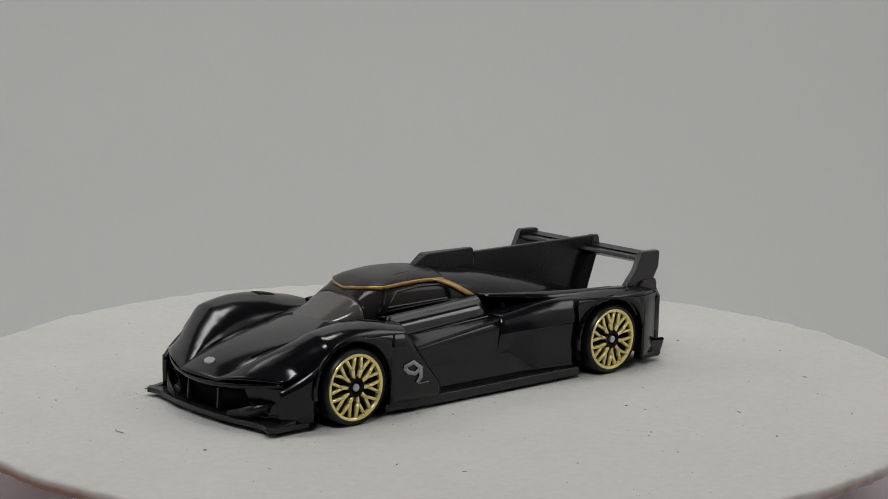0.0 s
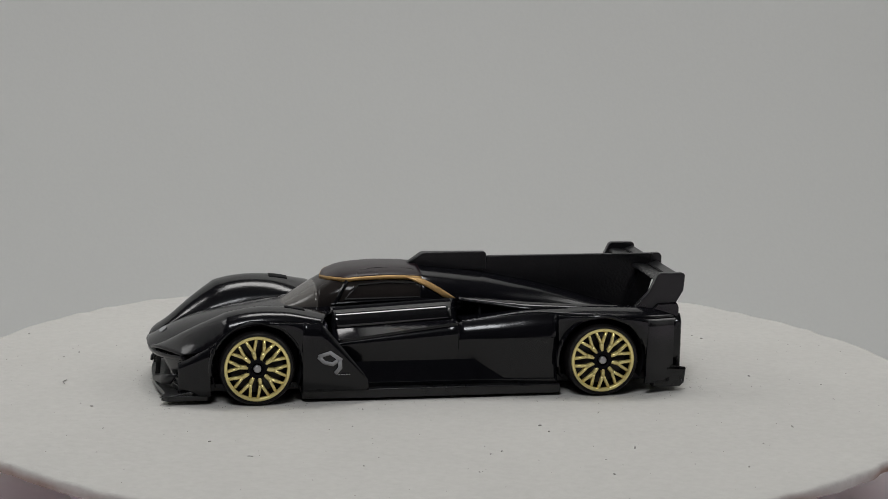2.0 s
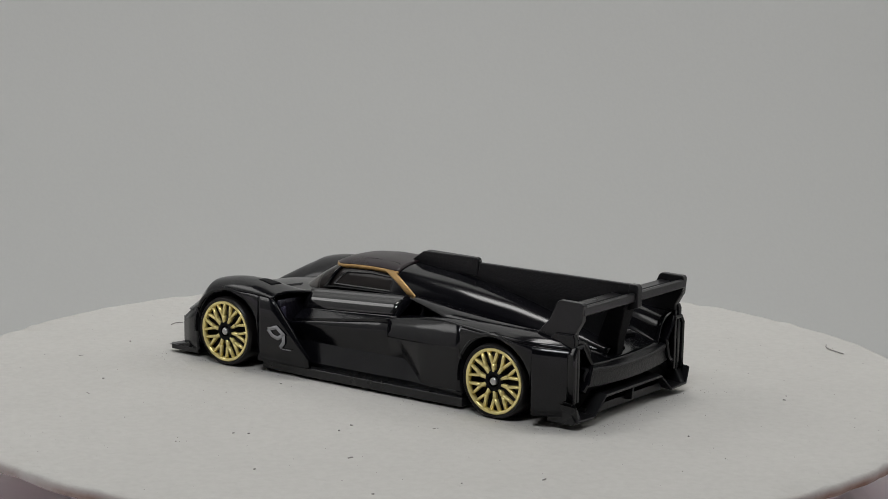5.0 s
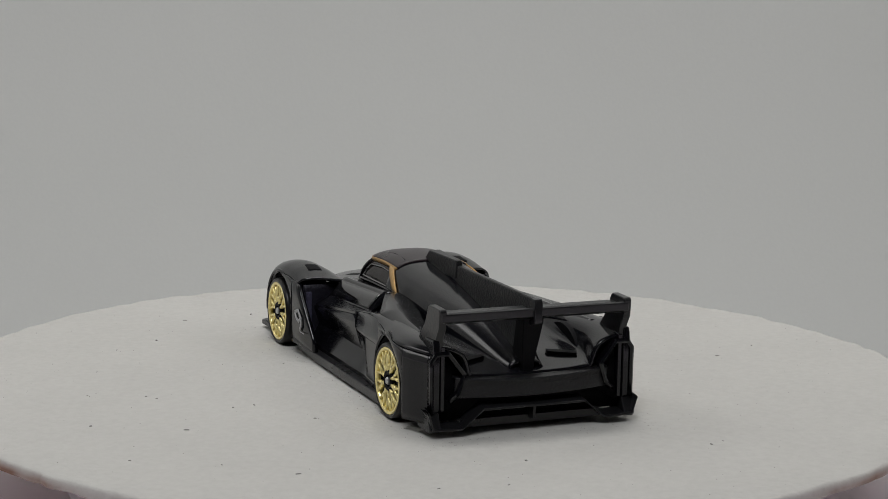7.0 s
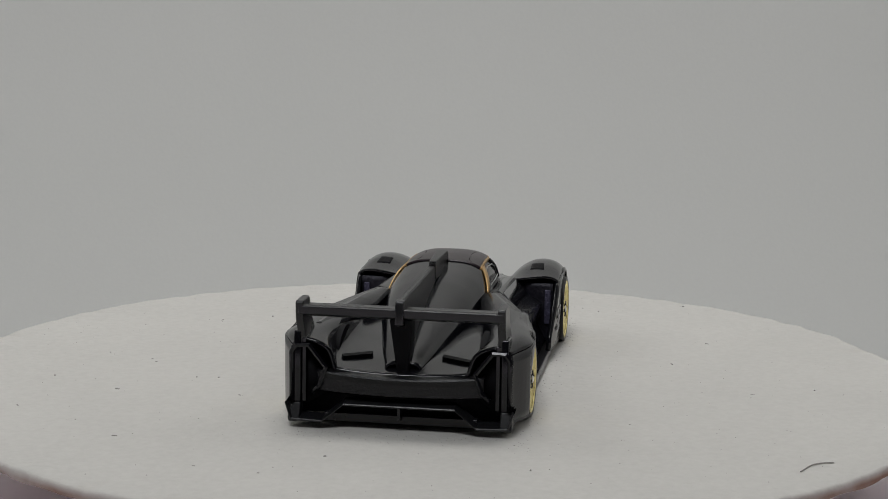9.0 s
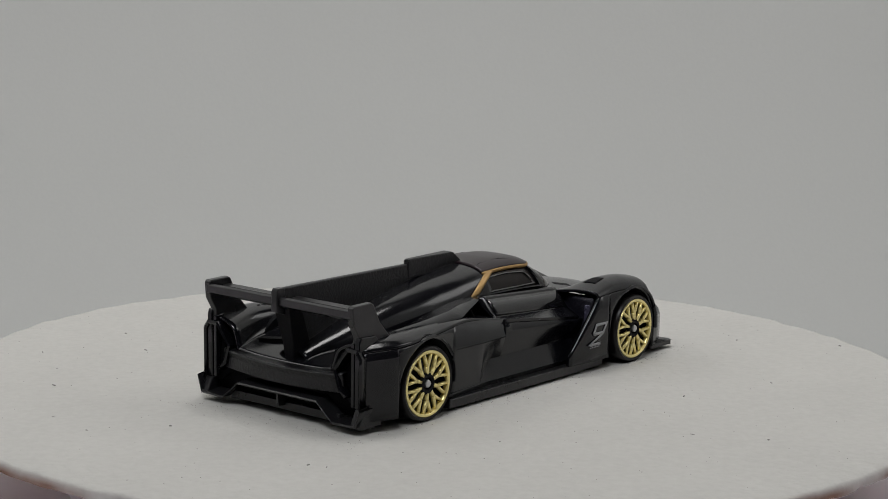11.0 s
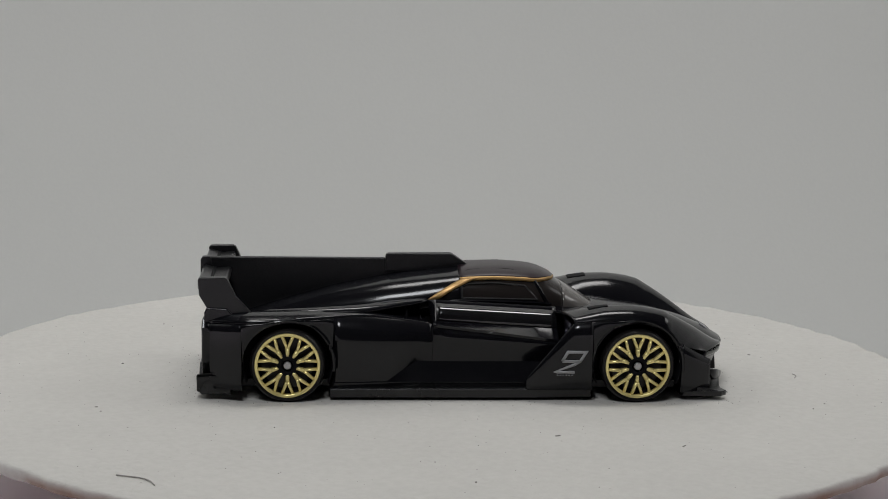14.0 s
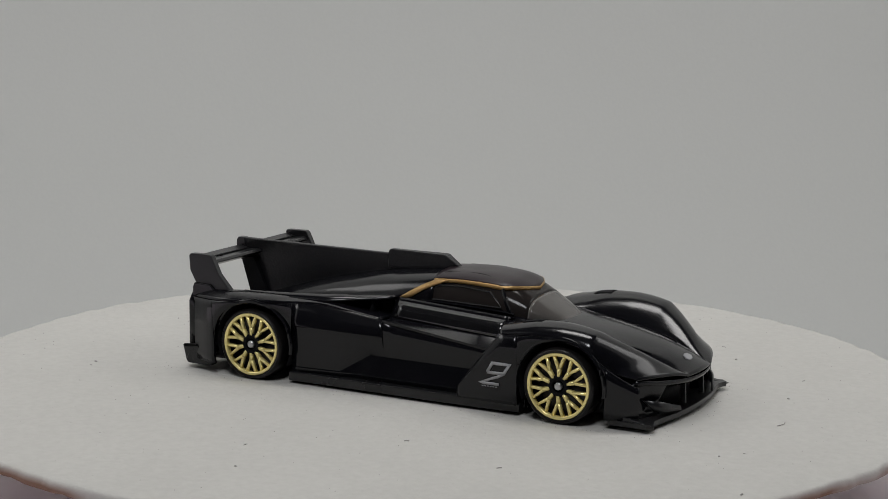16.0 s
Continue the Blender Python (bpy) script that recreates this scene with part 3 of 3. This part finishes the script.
def fin_and_wing(car):
    fin = [(1.5, 15.6), (-8, 14.4), (-20, 11.8), (-30.9, 8.6), (-31.6, 9.8), (-32.6, 12.2), (-34.0, 13.6), (-36.2, 14.4), (-36.3, 16.75), (-36.0, 16.97), (-10.2, 16.95), (-10.2, 16.0)]
    part("shark_fin", shift(prism(fin, "y", -0.42, 0.42), 0.5), ROUGH_PLASTIC, car, "tall grained black fin along the engine cover", bevel=0.22)
    snorkel = [(2.0, 15.7), (1.4, 16.1), (-0.7, 17.5), (-1.1, 17.62), (-10.0, 17.6), (-10.3, 17.3), (-10.3, 15.0), (-4, 15.0)]
    box = prism(snorkel, "y", -1.0, 1.0)
    box = ([(x, y * along([(2, 0.35), (0.5, 0.8), (-1, 1.15), (-10.3, 0.6)], x) * (0.8 if z > 17 else 1.0), z) for x, y, z in box[0]], box[1])
    part("fin_step", shift(box, 0.6), ROUGH_PLASTIC, car, "raised air box at the front of the fin", bevel=0.22)
    part("fin_post", shift(prism([(-34.2, 13.2), (-36.4, 13.9), (-36.4, 16.55), (-36.1, 17.0), (-35.0, 17.0)], "y", -0.55, 0.55), 0.5), PLASTIC, car, bevel=0.12)
    plane = [(-31.9, 14.9), (-32.3, 15.3), (-34.0, 15.15), (-35.6, 15.65), (-36.0, 15.5), (-36.0, 14.5), (-35.3, 14.15), (-33.0, 14.3)]
    part("wing_plane", shift(prism(plane, "y", -13.2, 13.2), 0.5, 0.25), PLASTIC, car, "thick black rear wing plane", bevel=0.15)
    part("wing_slot", prism([(-33.6, 15.5), (-34.3, 15.5), (-34.3, 15.57), (-33.6, 15.57)], "y", -12.8, 12.8), VOID, car)
    part("wing_pylon", taper(prism([(-29.0, 6.8), (-33.0, 6.7), (-33.3, 9.4), (-34.6, 14.4), (-32.2, 14.4)], "y", -1.0, 1.0), 6.7, 0.75, 14.4, 1.5), VOID, car, "dark centre pylon under the wing", bevel=0.2)
    for side in (1, -1):
        plate = [(-35.2, 16.4), (-31.9, 16.45), (-31.5, 16.2), (-30.3, 13.75), (-28.3, 11.6), (-28.3, 10.6), (-34.4, 10.2), (-34.3, 12.2), (-35.3, 13.9), (-35.5, 16.1)]
        vf = prism(plate, "y", 12.5, 13.55)
        part("endplate", vf if side > 0 else mirror(vf), PLASTIC, car, "black rear wing endplate", bevel=0.18)
        tail = [(-34.3, 12.3), (-31.5, 12.2), (-30.2, 10.9), (-31.6, 9.0), (-32.2, 3.0), (-34.4, 2.8), (-34.6, 3.2), (-34.6, 11.6)]
        vf = prism(tail, "y", 13.0, 13.95)
        part("tail_fin", vf if side > 0 else mirror(vf), PAINT, car, "upright tail fin behind the rear wheel", bevel=0.2)
        strake = [(-33.0, 11.6), (-34.5, 11.4), (-34.5, 3.0), (-33.8, 3.0)]
        vf = prism(strake, "y", 12.3, 12.85)
        part("tail_strake", vf if side > 0 else mirror(vf), PAINT, car, bevel=0.12)
        line = [(14.15, 3.0), (14.2, 9.6), (13.6, 10.45), (11.9, 10.5), (9.7, 7.7), (10.5, 5.3), (11.6, 4.2)]
        rows = []
        for a, b in stroke(line, 0.24):
            rows.append([(-33.2, a.x, a.y), (-34.75, a.x, a.y), (-34.9, (a.x + b.x) / 2, (a.y + b.y) / 2), (-34.75, b.x, b.y), (-33.2, b.x, b.y)])
        vf = sheet(rows)
        part("tail_frame", vf if side > 0 else mirror(vf), PAINT, car, "angular black frame round the tail corner", 20, solid=0.08)
        # near-black sheet draws the shade within the tail frame
        wall = sheet([[(-33.2, 9.6, 7.2), (-33.2, 13.2, 10.6)], [(-33.2, 9.8, 4.2), (-33.2, 13.2, 2.0)]])
        part("tail_wall", wall if side > 0 else mirror(wall), VOID, car, solid=0.4)
        corner = [(-30.9, 0.4), (-35.0, 0.4), (-35.4, 0.9), (-34.4, 2.9), (-31.3, 2.9)]
        vf = prism(corner, "y", 13.0, 14.6)
        part("diffuser_corner", vf if side > 0 else mirror(vf), PLASTIC, car, "dark grey diffuser corner", bevel=0.2)
    rows = []
    for y in np.linspace(-10.8, 10.8, 31):
        k = (y / 10.8) ** 2
        x = 0.9 * (1 - k)
        rows.append([(-33.2 - x, y, 6.85 + 0.45 * k), (-34.3 - x, y, 6.62 + 0.5 * k), (-34.38 - x, y, 6.5 + 0.5 * k), (-34.1 - x, y, 5.9 + 0.4 * k), (-34.15 - x, y, 4.45 + 0.25 * k), (-33.2 - x, y, 4.2 + 0.25 * k)])
    part("tail_panel", sheet(rows), ROUGH_PLASTIC, car, "curved matt black tail panel under a sharp deck lip", 14, solid=0.25)
    # near-black sheet in place of the shade in the tail opening
    part("tail_cavity", sheet([[(-32.9, y, 5.4), (-32.9, y, 1.4)] for y in (-13.2, 0, 13.2)]), VOID, car, "near-black sheet for the shade inside the open tail", solid=0.3)
    lip = [(14.9, 2.9), (14.2, 0.7), (10.2, 0.55), (7.3, 2.9), (-7.3, 2.9), (-10.2, 0.55), (-14.2, 0.7), (-14.9, 2.9)]
    inner = [(y * 0.985, z + 0.35) for y, z in lip]
    rows = [[(-35.5, y, z), (-35.65, y * 0.995, z + 0.17), (-35.5, y2, z2), (-33.0, y2, z2 + 0.3), (-33.0, y, z + 0.2), (-35.5, y, z)] for (y, z), (y2, z2) in zip(lip, inner)]
    part("diffuser_lip", sheet(rows), PLASTIC, car, "folded black diffuser lip", 20, bevel=0.06)
    part("diffuser_strake", prism([(-31, 3.0), (-35.4, 3.0), (-35.2, 1.2), (-31, 0.8)], "y", -0.2, 0.2), PLASTIC, car, bevel=0.06)
    for side in (1, -1):
        # raised near-black block draws the shade in the deck slot
        slot = prism([(-28.3, 4.7), (-29.1, 4.6), (-30.4, 8.3), (-29.7, 8.6)], "z", 0.0, 0.55)
        slot = ([(x, y, z + 7.95 + 0.2 * (x + 29.3)) for x, y, z in slot[0]], slot[1])
        part("deck_slot", slot if side > 0 else mirror(slot), VOID, car, "near-black block for the shaded slot in the rear deck")


def underside(car):
    part("floor_pan", prism([(31.5, -10.5), (31.5, 10.5), (18.5, 10.5), (18.5, 13.0), (-17.5, 13.0), (-17.5, 10), (-34, 10), (-34, -10), (-17.5, -10), (-17.5, -13.0), (18.5, -13.0), (18.5, -10.5)], "z", 0.5, 1.6), PLASTIC, car, bevel=0.1)
    for side in (1, -1):
        vf = prism([(18.4, 11.5), (18.4, 14.5), (10, 14.9), (-17.6, 14.9), (-17.6, 11.5)], "z", 0.05, 1.35)
        part("side_skirt", vf if side > 0 else mirror(vf), PLASTIC, car, "black plastic side skirt close to the foam", bevel=0.2)
    part("hull_core", prism([(32, -9.3), (32, 9.3), (-32.5, 9.3), (-32.5, -9.3)], "z", 1.6, 6.4), VOID, car)
    part("axle", tube([(FRONT, -15, WHEEL_Z), (FRONT, 15, WHEEL_Z)], 0.5, 10), STEEL, car)
    part("axle", tube([(REAR, -15, WHEEL_Z), (REAR, 15, WHEEL_Z)], 0.5, 10), STEEL, car)


def wheel(car, x, side, turn):
    """Tyre with rim, spokes and hub; outer face at y = 16."""
    r = WHEEL_R
    prof = [(4.35, 15.45), (4.5, 15.85), (4.8, 15.95), (r - 0.08, 15.7), (r, 15.4), (r, 12.2), (r - 0.1, 11.9), (4.6, 11.7), (1.0, 11.7)]
    flip = (lambda v: v) if side > 0 else mirror
    tyre = part("wheel", flip(turned(prof, x, WHEEL_Z, 64)), RUBBER, car, "black wheel with gold lattice spokes", 40)
    part("dish", flip(turned([(0.0, 14.5), (2.0, 14.0), (3.6, 14.0), (4.2, 14.6), (4.42, 15.5)], x, WHEEL_Z, 48)), DISH, tyre, "dark reddish recessed wheel dish")
    part("rim", flip(turned([(4.5, 15.4), (4.5, 15.8), (4.4, 15.92), (4.14, 15.92), (4.02, 15.8), (4.02, 15.2)], x, WHEEL_Z, 64)), GOLD, tyre, "gold rim ring", 50)

    def bar(r0, a0, r1, a1, w0, w1):
        p0 = Vector((r0 * math.cos(a0), 0, r0 * math.sin(a0)))
        p1 = Vector((r1 * math.cos(a1), 0, r1 * math.sin(a1)))
        d = (p1 - p0).normalized()
        n = Vector((-d.z, 0, d.x))
        ring = []
        for p, w in ((p0, w0), (p1, w1)):
            ring.append([p + n * w, p + n * w * 0.55, p - n * w * 0.55, p - n * w])
        hs = (15.35, 15.8, 15.8, 15.35)
        rows = [[(x + q.x, h, WHEEL_Z + q.z) for q, h in zip(rr, hs)] for rr in ring]
        return sheet(rows)

    for k in range(10):
        a = radians(36 * k + turn)
        vf = join(bar(1.15, a, 2.35, a, 0.2, 0.3), bar(2.15, a, 4.1, a + radians(10.5), 0.2, 0.17), bar(2.15, a, 4.1, a - radians(10.5), 0.2, 0.17))
        part("spoke", flip(vf), GOLD, tyre, "", 30, solid=0.12)
    part("hub", flip(turned([(1.5, 15.2), (1.45, 15.7), (1.25, 15.88), (0.85, 15.8), (0.75, 15.4), (0.0, 15.4)], x, WHEEL_Z, 32)), VOID, tyre, "black hub ring")
    part("axle_end", flip(turned([(0.52, 15.3), (0.52, 15.85), (0.4, 15.98), (0.0, 16.02)], x, WHEEL_Z, 24)), STEEL, tyre, "round steel axle end")


def stroke(points, w):
    """A flat band along 2D points with mitred joints, as left and right edges."""
    p = [Vector(q) for q in points]
    out = []
    for i in range(len(p)):
        d0 = (p[i] - p[i - 1]).normalized() if i else (p[1] - p[0]).normalized()
        d1 = (p[i + 1] - p[i]).normalized() if i < len(p) - 1 else d0
        t = (d0 + d1)
        t = t.normalized() if t.length > 0.2 else d0
        n = Vector((-t.y, t.x))
        k = min(1.8, 1 / max(0.35, n.dot(Vector((-d0.y, d0.x)))))
        out.append((p[i] + n * w * k, p[i] - n * w * k))
    return out


def race_number(car, side):
    """The slanted stroke figure printed behind the front wheel and the fine bar below it."""
    if side < 0:
        lines = [([(-0.35, 0.3), (0.4, 1.6), (2.9, 1.6), (2.1, 0.3), (-0.35, 0.3)], 0.21), ([(2.1, 0.3), (1.2, -0.2), (-1.3, -1.15), (-0.9, -1.22), (1.4, -1.22)], 0.2)]
        bars = [(-1.1 + 0.4 * k, -0.85 + 0.4 * k, -1.68, -1.55) for k in range(6)]
    else:
        lines = [([(-1.8, 1.1), (-0.2, 1.6), (1.1, 0.7), (0.1, 0.0), (-1.0, 0.3), (-1.8, 1.1)], 0.26), ([(1.1, 0.7), (1.15, -0.5), (0.5, -1.3)], 0.28)]
        bars = [(0.9 + 0.35 * k, 1.12 + 0.35 * k, -1.5, -1.36) for k in range(5)]
    sheets = []
    y = 15.72
    for pts, w in lines:
        rows = []
        for a, b in stroke(pts, w):
            rows.append([(14.5 - side * a.x, side * y, 5.1 + a.y), (14.5 - side * b.x, side * y, 5.1 + b.y)])
        sheets.append(sheet(rows))
    for a, b, c, d in bars:
        sheets.append(sheet([[(14.5 - side * a, side * y, 5.1 + c), (14.5 - side * b, side * y, 5.1 + c)], [(14.5 - side * a, side * y, 5.1 + d), (14.5 - side * b, side * y, 5.1 + d)]]))
    part("race_number", join(*sheets), PRINT, car, "pale grey printed race figure with a fine line of print", solid=0.04)


def toy_car():
    car = new("toy_car")
    tagged(car, "black die-cast toy endurance racing car with gold wheels on white foam", "toy car")
    front_bodywork(car)
    nose(car)
    tub(car)
    rear_bodywork(car)
    canopy(car)
    fin_and_wing(car)
    underside(car)
    for k, (x, side) in enumerate(((FRONT, 1), (REAR, 1), (FRONT, -1), (REAR, -1))):
        wheel(car, x, side, (6, 14, 18, 18)[k])
        wheel_well(car, x, side)
    for side in (1, -1):
        wing_side(car, side)
        arch_lip(car, FRONT, 15.35, side, "front_arch_lip")
        arch_lip(car, REAR, 15.2, side, "rear_arch_lip")
        race_number(car, side)
        # thin near-black sheet on the surface draws the vent opening's shade
        rows = []
        for x in np.linspace(17.9, 20.6, 7):
            rows.append([(x, y, bonnet_z(x, y) + 0.24) for y in np.linspace(10.9, 13.0 - 0.1 * (x - 17.9), 6)])
        vent = sheet(rows)
        part("wing_vent", vent if side > 0 else mirror(vent), VOID, car, "near-black sheet for the shaded vent opening on the front wing", solid=0.06)
        slit = tube([(x, y, bonnet_z(x, y) + 0.2) for x, y in glide([(33.2, 4.6), (30, 5.0), (26.5, 5.6)], 5)], 0.1, 6)
        part("bonnet_slit", slit if side > 0 else mirror(slit), VOID, car)
    return car


turntable = foam_disc()
car = toy_car()


def motions():
    """Turntable and car turn together about the table's axis."""
    spin, ride = [], []
    h0 = HEADINGS[0][1]
    for k in range(33):
        t = SECONDS * k / 32
        straight = -15.56 * t
        drift = smooth_along([(s, a - h0 + 15.56 * s) for s, a in HEADINGS], t)
        m = pose(0, 0, 0, 0, 0, straight + drift)
        spin.append((t, m))
        ride.append((t, m @ pose(0, 0, 0, 0, 0, h0) @ pose(CAR_X * MM, CAR_Y * MM, 0)))
    walk(turntable, spin)
    walk(car, ride)


motions()
